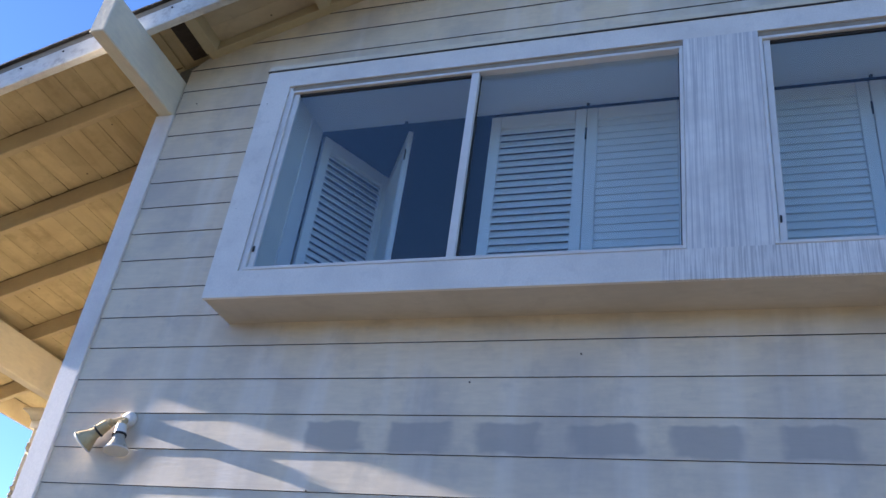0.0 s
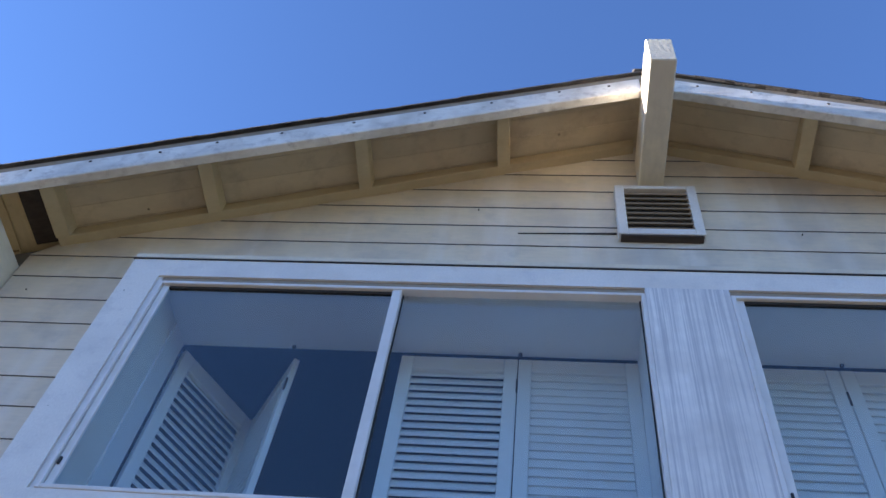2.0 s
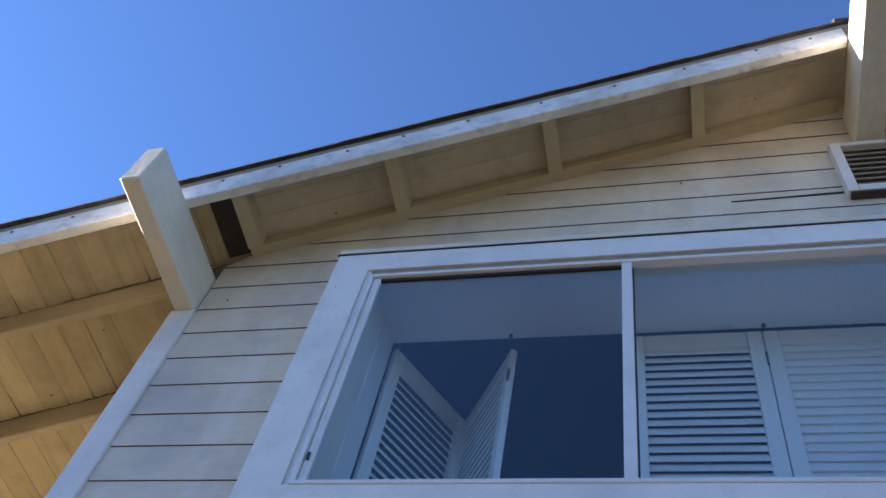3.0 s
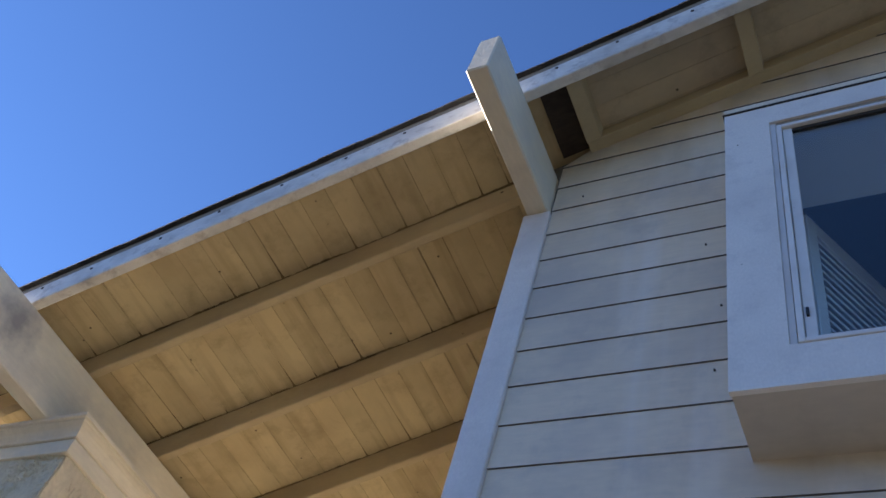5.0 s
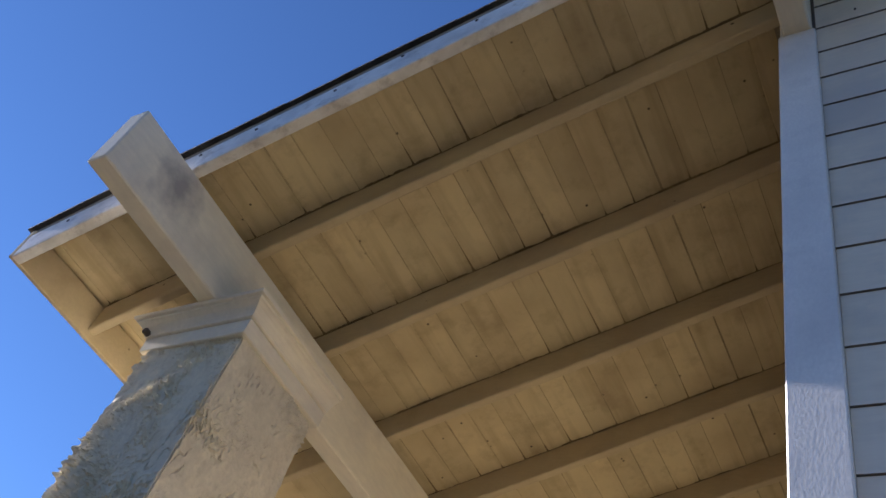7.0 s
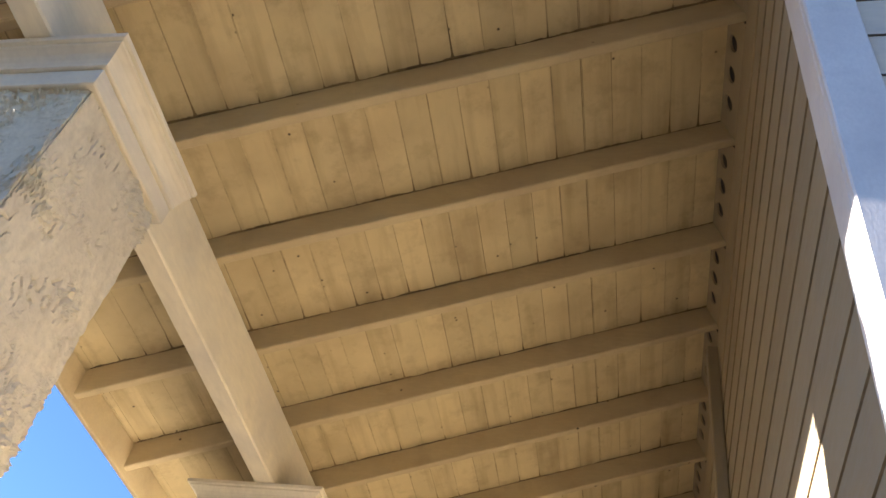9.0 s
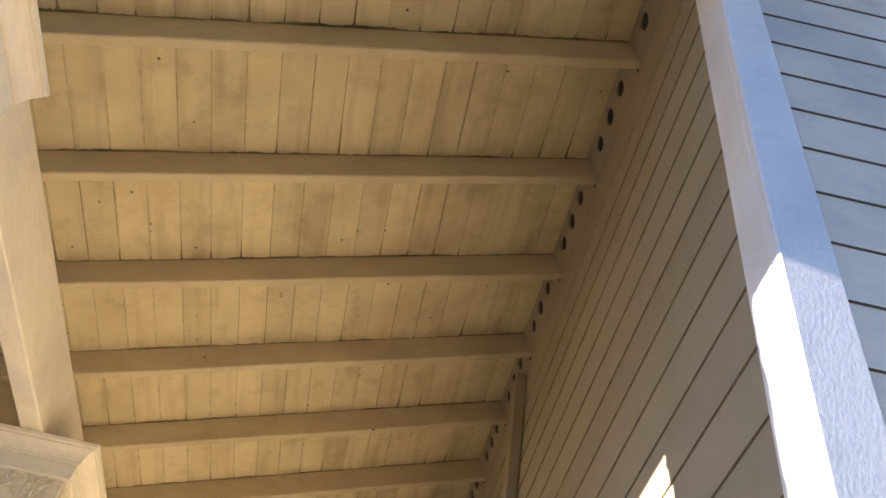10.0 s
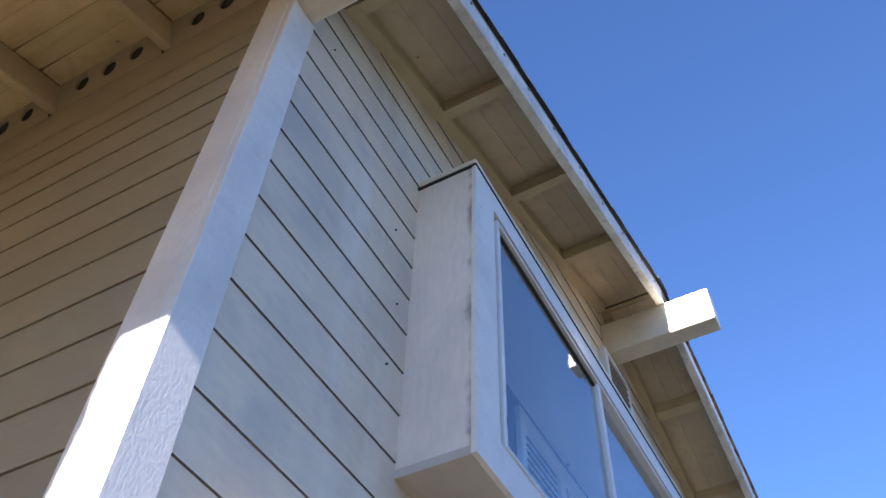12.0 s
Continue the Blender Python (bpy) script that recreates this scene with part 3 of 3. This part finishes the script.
def shutter_leaf(label, tilt):
    s = thing("shutter", label, "shutter", "folding shutters behind the windows")
    t = 0.026
    for x in (0, SW - 0.055):
        part("stile", box(x + 0.001, x + 0.054, -t / 2, t / 2, 0, SH), SHUT, s)
    for z0, z1 in ((0, 0.10), (SH - 0.075, SH)):
        part("rail", box(0.0545, SW - 0.0555, -t / 2 + 0.001, t / 2 - 0.001, z0, z1), SHUT, s)
    n = 22
    pitch = (SH - 0.175) / n
    first = None
    for i in range(n):
        z = 0.10 + pitch * (i + 0.5)
        if first is None:
            first = part("slat", box(0.0545, SW - 0.0555, -0.003, 0.003, -0.024, 0.024, 0), SHUT, s)
            first.matrix_basis = pose(0, 0, z, tilt)
        else:
            o = new("slat", first.data)
            o.parent = s
            o.matrix_basis = pose(0, 0, z, tilt)
    for z in (0.16, SH - 0.16):
        part("hinge", box(SW - 0.004, SW + 0.004, -t / 2 - 0.004, -t / 2 + 0.004, z - 0.035, z + 0.035, 0.001), NAIL, s, "small dark hinge")
    return s


def put_shutter(x, y, turn, label, tilt=-28):
    s = shutter_leaf(label, tilt)
    s.matrix_basis = pose(x, y, OZ0 + 0.004, 0, 0, turn)
    return s


put_shutter(1.05, 0.13, 62.4, "white louvred shutter leaf folded inward", -35)
put_shutter(1.278, 0.558, -56.6, "white louvred shutter leaf folded back outward", -35)
put_shutter(1.995, 0.125, 0, "white louvred shutter leaf, closed, slats half open", -27)
put_shutter(2.480, 0.125, 0, "white louvred shutter leaf, closed", -12)
for x in (3.255, 3.74, 4.225, 4.71):
    put_shutter(x, 0.125, 0, "white louvred shutter leaf, closed", -14)

for x in (1.535, 2.487, 3.75, 4.72):
    part("door_catch", box(x - 0.008, x + 0.008, 0.088, 0.104, OZ1 - 0.012, OZ1 - 0.0005, 0.003), NAIL, bay, "small dark shutter catch")

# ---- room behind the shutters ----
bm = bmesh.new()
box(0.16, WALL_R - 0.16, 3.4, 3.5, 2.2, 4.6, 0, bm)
tagged(link("wall_room", bm, ROOM), "inner wall of the room, near black to look unlit", "wall", kind="structure")
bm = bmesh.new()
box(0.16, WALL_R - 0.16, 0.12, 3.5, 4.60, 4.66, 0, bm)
tagged(link("ceiling", bm, ROOM), "plain ceiling of the room, near black to look unlit", "ceiling", kind="structure")
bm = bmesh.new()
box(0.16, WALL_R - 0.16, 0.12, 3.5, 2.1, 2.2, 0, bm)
tagged(link("floor", bm, ROOM), "plain floor of the room, near black to look unlit", "floor", kind="structure")

# ---- gable vent ----
vent = thing("gable_vent", "white louvred attic vent set in the gable", "vent")
VX0, VX1, VZ0, VZ1 = 2.915, 3.308, 5.023, 5.46
for a in ((VX0, VX0 + 0.045, VZ0, VZ1), (VX1 - 0.045, VX1, VZ0, VZ1)):
    part("frame_side", box(a[0], a[1], -0.05, 0.0, a[2], a[3]), TRIM, vent)
for a in ((VZ0, VZ0 + 0.045), (VZ1 - 0.03, VZ1)):
    part("frame_rail", box(VX0 + 0.0455, VX1 - 0.0455, -0.05, 0.0, *a), TRIM, vent)
part("backing", box(VX0 + 0.0455, VX1 - 0.0455, -0.016, -0.013, VZ0 + 0.046, VZ1 - 0.031, 0), DARK, vent)
# Dark strip drawn as the shadow below the vent frame.
part("shadow_gap", box(VX0 + 0.01, VX1 - 0.01, -0.045, 0.0, VZ0 - 0.012, VZ0 - 0.001, 0), DARK, vent)
first = None
for i in range(8):
    z = VZ0 + 0.06 + i * 0.044
    if first is None:
        first = part("slat", box(VX0 + 0.046, VX1 - 0.046, -0.022, 0.012, -0.004, 0.004, 0), LOUVRE, vent)
        o = first
    else:
        o = new("slat", first.data)
        o.parent = vent
    o.matrix_basis = pose(0, -0.033, z, 40)


# ---- porch columns ----
def column(y0, y1, label):
    c = thing("porch_column", label, "column", "stucco columns under the porch beam")
    top, xa, xb = 3.488, -2.36, -1.872
    bm = bmesh.new()
    n, rows, foot = (96, 320, 1.7) if y0 < 1 else (56, 150, 1.7)
    rings = []
    for r in range(rows + 1):
        z = 0.0 if r == 0 else foot + (top - foot) * (r - 1) / (rows - 1)
        g = 0.02 * (1 - z / top)
        ring = []
        for (ax, ay), (bx, by) in (((xa - g, y0 - g - 0.008), (xb + g, y0 - g + 0.007)), ((xb + g, y0 - g + 0.007), (xb + g, y1 + g)), ((xb + g, y1 + g), (xa - g, y1 + g)), ((xa - g, y1 + g), (xa - g, y0 - g - 0.008))):
            for i in range(n):
                f = i / n
                p = Vector((ax + (bx - ax) * f, ay + (by - ay) * f, z))
                out = Vector((p.x - (xa + xb) / 2, p.y - (y0 + y1) / 2, 0)).normalized()
                w = p + 0.02 * Vector((noise.noise(p * 11), noise.noise(p * 11 + Vector((7, 0, 0))), noise.noise(p * 11 + Vector((0, 7, 0)))))
                ridge = (max(0.0, 0.20 - abs(noise.noise(Vector((w.x * 46, w.y * 46, w.z * 34))))) / 0.20) ** 1.5
                scratch = max(0.0, 0.08 - abs(noise.noise(Vector((w.x * 30, w.y * 30, w.z * 15 + 5))))) / 0.08
                gouge = scratch * min(1.0, max(0.0, noise.noise(p * 9 + Vector((2, 5, 0))) - 0.05) * 5) * 0.012
                front = max(ay, by) < y0 + 0.05
                patch = max(0.0, noise.noise(p * 6 + Vector((3, 1, 0))) + (0.42 if front else -0.13))
                rim = 0.004 * noise.noise(p * 28 + Vector((0, 0, 9))) if i < 3 or i > n - 3 else 0.0
                h = rim + noise.noise(p * 5) * 0.003 + noise.noise(p * 30) * 0.002 - gouge + ridge * patch * (0.031 if front else 0.042)
                corner = 0.01 if i == 0 else 0
                ring.append(bm.verts.new(p + out * (h - corner)))
        rings.append(ring)
    k = 4 * n
    for r in range(rows):
        for i in range(k):
            bm.faces.new((rings[r][i], rings[r][(i + 1) % k], rings[r + 1][(i + 1) % k], rings[r + 1][i]))
    bm.faces.new(rings[-1])
    bm.faces.new(rings[0][::-1])
    part("shaft", bm, STUCCO, c, "rough trowelled cream stucco")
    def run_round(profile):
        """A moulding with mitred corners in front and cut square behind, from pairs of (reach, height)."""
        m = bmesh.new()
        turns = [[m.verts.new(p) for p in ((xa - r - 0.02, y0 - r, z), (xb + r, y0 - r, z), (xb + r, y1 + 0.03, z), (xa - r - 0.02, y1 + 0.03, z))] for r, z in profile]
        for lo, hi in zip(turns, turns[1:]):
            for q in range(4):
                m.faces.new((lo[q], lo[(q + 1) % 4], hi[(q + 1) % 4], hi[q]))
        m.faces.new(turns[0][::-1])
        m.faces.new(turns[-1])
        return m

    cap = part("cap", run_round(((0.012, 3.484), (0.017, 3.487), (0.019, 3.548), (0.016, 3.5525))), BEAM, c, "painted wooden column cap")
    part("moulding", run_round(((0.024, 3.553), (0.030, 3.556), (0.031, 3.566), (0.037, 3.578), (0.048, 3.592), (0.063, 3.603), (0.070, 3.606), (0.072, 3.6135))), BEAM, cap, "coved moulding with mitred corners")
    part("top_board", run_round(((0.076, 3.614), (0.084, 3.616), (0.086, 3.630), (0.080, 3.6345))), BEAM, cap)
    if y0 < 1:
        part("bolt", tube(bmesh.new(), (xa - 0.03, y0 - 0.03, 3.565), (xa - 0.03, y0 - 0.055, 3.565), 0.014, 0.014, 8), NAIL, cap, "rusty bolt end")
    return c


column(0.05, 0.53, "tapered stucco porch column with a moulded painted cap")
column(2.39, 2.87, "tapered stucco porch column deeper under the porch")


# ---- floodlight ----
lamp = thing("floodlight", "twin floodlight on a round plate with aged brass holders", "lamp")
def lathe(profile, a, b, n=20):
    """A turned shape along the line from a to b: pairs of (share of the way, radius)."""
    bm = bmesh.new()
    a, b = Vector(a), Vector(b)
    q = (b - a).to_track_quat("Z", "Y").to_matrix()
    rings = [[bm.verts.new(a + (b - a) * f + q @ Vector((r_ * math.cos(2 * math.pi * i / n), r_ * math.sin(2 * math.pi * i / n), 0))) for i in range(n)] for f, r_ in profile]
    for lo, hi in zip(rings, rings[1:]):
        for i in range(n):
            bm.faces.new((lo[i], lo[(i + 1) % n], hi[(i + 1) % n], hi[i]))
    bm.faces.new(rings[0][::-1])
    bm.faces.new(rings[-1])
    return bm


BELL = ((0, 0.024), (0.12, 0.026), (0.3, 0.029), (0.5, 0.036), (0.75, 0.047), (0.94, 0.052), (1.0, 0.050), (0.93, 0.044))
part("base_plate", lathe(((0, 0.037), (0.5, 0.037), (0.85, 0.031), (1, 0.018)), (0.505, -0.008, 2.62), (0.505, -0.036, 2.62), 24), TRIM, lamp)
for a, b, c in (((0.49, -0.034, 2.615), (0.448, -0.065, 2.585), (0.352, -0.085, 2.485)), ((0.505, -0.034, 2.61), (0.515, -0.065, 2.58), (0.540, -0.078, 2.452))):
    mid = Vector(b).lerp(Vector(c), 0.38)
    part("holder_arm", tube(bmesh.new(), a, b, 0.013, 0.014), METAL, lamp, "aged brass swivel arm")
    part("knuckle", lathe(((0, 0.012), (0.3, 0.019), (0.7, 0.019), (1, 0.012)), Vector(b) + Vector((0, 0.02, 0)), Vector(b) - Vector((0, 0.02, 0)), 12), METAL, lamp)
    left = c[0] < 0.4
    part("lamp_holder", lathe(((0, 0.016), (0.15, 0.024), (1, 0.028)), b, mid, 16), METAL if left else TRIM, lamp, "aged brass lamp holder" if left else "white lamp holder")
    end, back = Vector(c), (Vector(b) - Vector(c)).normalized()
    part("rim", lathe(((0, 0.049), (0.2, 0.054), (0.8, 0.055), (1, 0.052)), end - back * 0.003, end + back * 0.005, 24), TRIM, lamp, "pale rim of the shade")
    part("gasket", tube(bmesh.new(), mid, mid.lerp(Vector(c), 0.1), 0.031, 0.031), BLACK, lamp)
    part("bulb", lathe(BELL, mid.lerp(Vector(c), 0.1), c), METAL if left else LAMPGLASS, lamp, "aged brass bell shade" if left else "silvered reflector bulb")

# ---- siding boards ----
def lap_board(xa0, xa1, xb0, xb1, z0, z1):
    """One board: from xa to xb at its lower edge (…0) and its upper edge (…1)."""
    lo, hi = z0 + 0.0024, z1
    bm = bmesh.new()
    prism(bm, [(xa0, 0.005, lo), (xa0, -0.009, lo), (xa1, -0.004, hi), (xa1, 0.005, hi)], [(xb0, 0.005, lo), (xb0, -0.009, lo), (xb1, -0.004, hi), (xb1, 0.005, hi)])
    bm.normal_update()
    bmesh.ops.recalc_face_normals(bm, faces=bm.faces[:])
    for f in bm.faces:
        f.material_index = 1 if f.normal.z < -0.9 else 0
    return bm


def soffit_x(z):
    return max(0.136, 3.046 + (z - DECK_LOW - 5.757) / PITCH)


for k in range(-19, 17):
    z0, z1 = LAP0 + k * LAP, LAP0 + (k + 1) * LAP
    z0 = max(z0, 0.0)
    a0, a1 = soffit_x(z0), soffit_x(z1)
    if a0 > RIDGE - 0.05:
        continue
    a1 = min(a1, RIDGE - 0.02)
    b0, b1 = 2 * RIDGE - a0, 2 * RIDGE - a1
    if z1 > BZ0 + 0.06 and z0 < BZ1 - 0.05:
        part("siding_board", lap_board(a0, a1, BX0 + 0.006, BX0 + 0.006, z0, z1), SIDING, wall_front).data.materials.append(GROOVE)
        part("siding_board", lap_board(BX1 - 0.006, BX1 - 0.006, b0, b1, z0, z1), SIDING, wall_front).data.materials.append(GROOVE)
    else:
        part("siding_board", lap_board(a0, a1, b0, b1, z0, z1), SIDING, wall_front).data.materials.append(GROOVE)
first = None
for k in range(-18, 8):
    z0 = LAP0 - 0.027 + k * LAP
    if first is None:
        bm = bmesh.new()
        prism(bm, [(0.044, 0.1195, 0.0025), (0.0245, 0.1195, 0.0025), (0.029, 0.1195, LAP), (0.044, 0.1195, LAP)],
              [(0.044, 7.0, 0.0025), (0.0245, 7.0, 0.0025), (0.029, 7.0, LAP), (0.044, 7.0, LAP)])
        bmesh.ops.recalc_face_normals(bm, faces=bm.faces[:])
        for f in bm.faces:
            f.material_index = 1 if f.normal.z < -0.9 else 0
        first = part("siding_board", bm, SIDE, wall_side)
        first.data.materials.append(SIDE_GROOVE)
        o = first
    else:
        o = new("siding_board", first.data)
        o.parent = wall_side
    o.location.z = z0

# ---- roof boards ----
def grooved_board(x0, x1, y0, y1, c):
    """A roof board whose lower edges are chamfered, with dirt in the joints."""
    bm = bmesh.new()
    ring = [(x, roof(x) + DECK_LOW + h) for x, h in ((x0, 0.0013), (x0 + c, 0.0), (x1 - 0.6 * c, 0.0), (x1, 0.0013), (x1, 0.008), (x0, 0.008))]
    prism(bm, [(x, y0, z) for x, z in ring], [(x, y1, z) for x, z in ring])
    bm.faces.ensure_lookup_table()
    for i in (2, 4):
        bm.faces[i].material_index = 1
    return bm


run = math.hypot(1, PITCH)
x = -2.827 - BOARD / run
rng = random.Random(8)
while x < 0.049:
    x, x1 = max(x, EAVE), min(x + BOARD / run, 0.05)
    gap = rng.choice((0.0001, 0.0001, 0.0002, 0.0002, 0.0003, 0.0007, 0.002))
    part("roof_board", grooved_board(x + gap, x1 - 0.0001, RAKE + 0.0465, 7.5, rng.choice((0.0008, 0.0012, 0.002, 0.003, 0.005))), DECK, roof_ob).data.materials.append(DECK_JOINT)
    x = x1
for s in (1, -1):
    for i in range(4):
        y0 = RAKE + 0.0465 + i * 0.105
        part("roof_board", sloped(0.256, RIDGE - 0.03, y0 + 0.0006, y0 + 0.1042, DECK_LOW, DECK_LOW + 0.008, s, 0), SOFFIT, roof_ob)

for s in (1, -1):
    part("roof_board", sloped(0.126, 0.2545, RAKE + 0.0465, -0.3455, DECK_LOW, DECK_LOW + 0.008, s, 0), SOFFIT, roof_ob)

# ---- nails ----
bm = bmesh.new()
rng = random.Random(3)
xq = EAVE + 0.2
while xq < RIDGE - 0.1:
    z = roof(xq) + rng.uniform(0.095, 0.12)
    for s in (1, -1):
        tube(bm, (xq if s > 0 else 2 * RIDGE - xq, RAKE + 0.001, z), (xq if s > 0 else 2 * RIDGE - xq, RAKE - 0.003, z), 0.008, 0.007, 8)
    xq += rng.uniform(0.24, 0.34)
tagged(link("nail_heads", bm, NAIL, roof_ob), "dark nail heads", kind="stuff")
for x, z in ((2.08, 2.80), (0.26, 4.53), (4.05, 3.03), (0.75, 4.05), (0.8, 3.72), (2.53, 2.92), (0.78, 3.44), (1.45, 2.33), (2.25, 5.27), (3.75, 5.10)):
    tagged(link("nail_head", tube(bmesh.new(), (x, -0.006, z), (x, -0.013, z), 0.0036, 0.003, 8), NAIL, wall_front), "dark nail head")
bm = bmesh.new()
prism(bm, [(2.45, -0.0125, 5.0655), (2.91, -0.0125, 5.074), (2.91, -0.0125, 5.083)], [(2.45, -0.004, 5.0655), (2.91, -0.004, 5.074), (2.91, -0.004, 5.083)])
part("board_split", bm, BLACK, wall_front, "dark split in a siding board")

# ---- distance ----
def conifer(x, y, height, seed):
    """A tapered trunk with whorls of drooping limbs that carry needle clumps."""
    rng = random.Random(seed)
    t = thing("conifer_tree", "dark green conifer behind the porch", "tree")
    part("trunk", tube(bmesh.new(), (x, y, 0), (x, y, height), 0.22, 0.02, 10), BARK, t)
    bm = bmesh.new()
    z = 1.2
    while z < height:
        reach = 0.25 + (height - z) * 0.30
        for k in range(9):
            a = rng.uniform(0, 2 * math.pi)
            out = Vector((math.cos(a), math.sin(a), rng.uniform(-0.25, 0.1)))
            length = reach * rng.uniform(0.6, 1.1)
            for q in range(14):
                p = Vector((x, y, z)) + out * length * (0.2 + 0.8 * q / 14)
                for w in range(5):
                    d = (out + Vector((rng.uniform(-1, 1), rng.uniform(-1, 1), rng.uniform(-0.6, 0.8)))).normalized()
                    side = d.cross(Vector((0, 0, 1))).normalized() * 0.02
                    e = p + d * rng.uniform(0.12, 0.26)
                    bm.faces.new([bm.verts.new(v) for v in (p - side, p + side, e)])
        z += 0.16
    me = bpy.data.meshes.new("crown")
    bm.to_mesh(me)
    bm.free()
    me.materials.append(LEAF)
    crown = new("crown", me)
    crown.parent = t


conifer(-8.2, 12.2, 8.1, 4)


for z0, z1 in ((7.2, 6.6), (6.5, 6.1)):
    bm = bmesh.new()
    pts = [Vector((-24 + 22 * i / 12, 14 + 8 * i / 12, z0 + (z1 - z0) * i / 12 - 0.5 * math.sin(math.pi * i / 12))) for i in range(13)]
    for a, c in zip(pts, pts[1:]):
        tube(bm, a, c, 0.012, 0.012, 6)
    tagged(link("overhead_cable", bm, CABLE), "thin black overhead cable", "cable", "overhead cables")
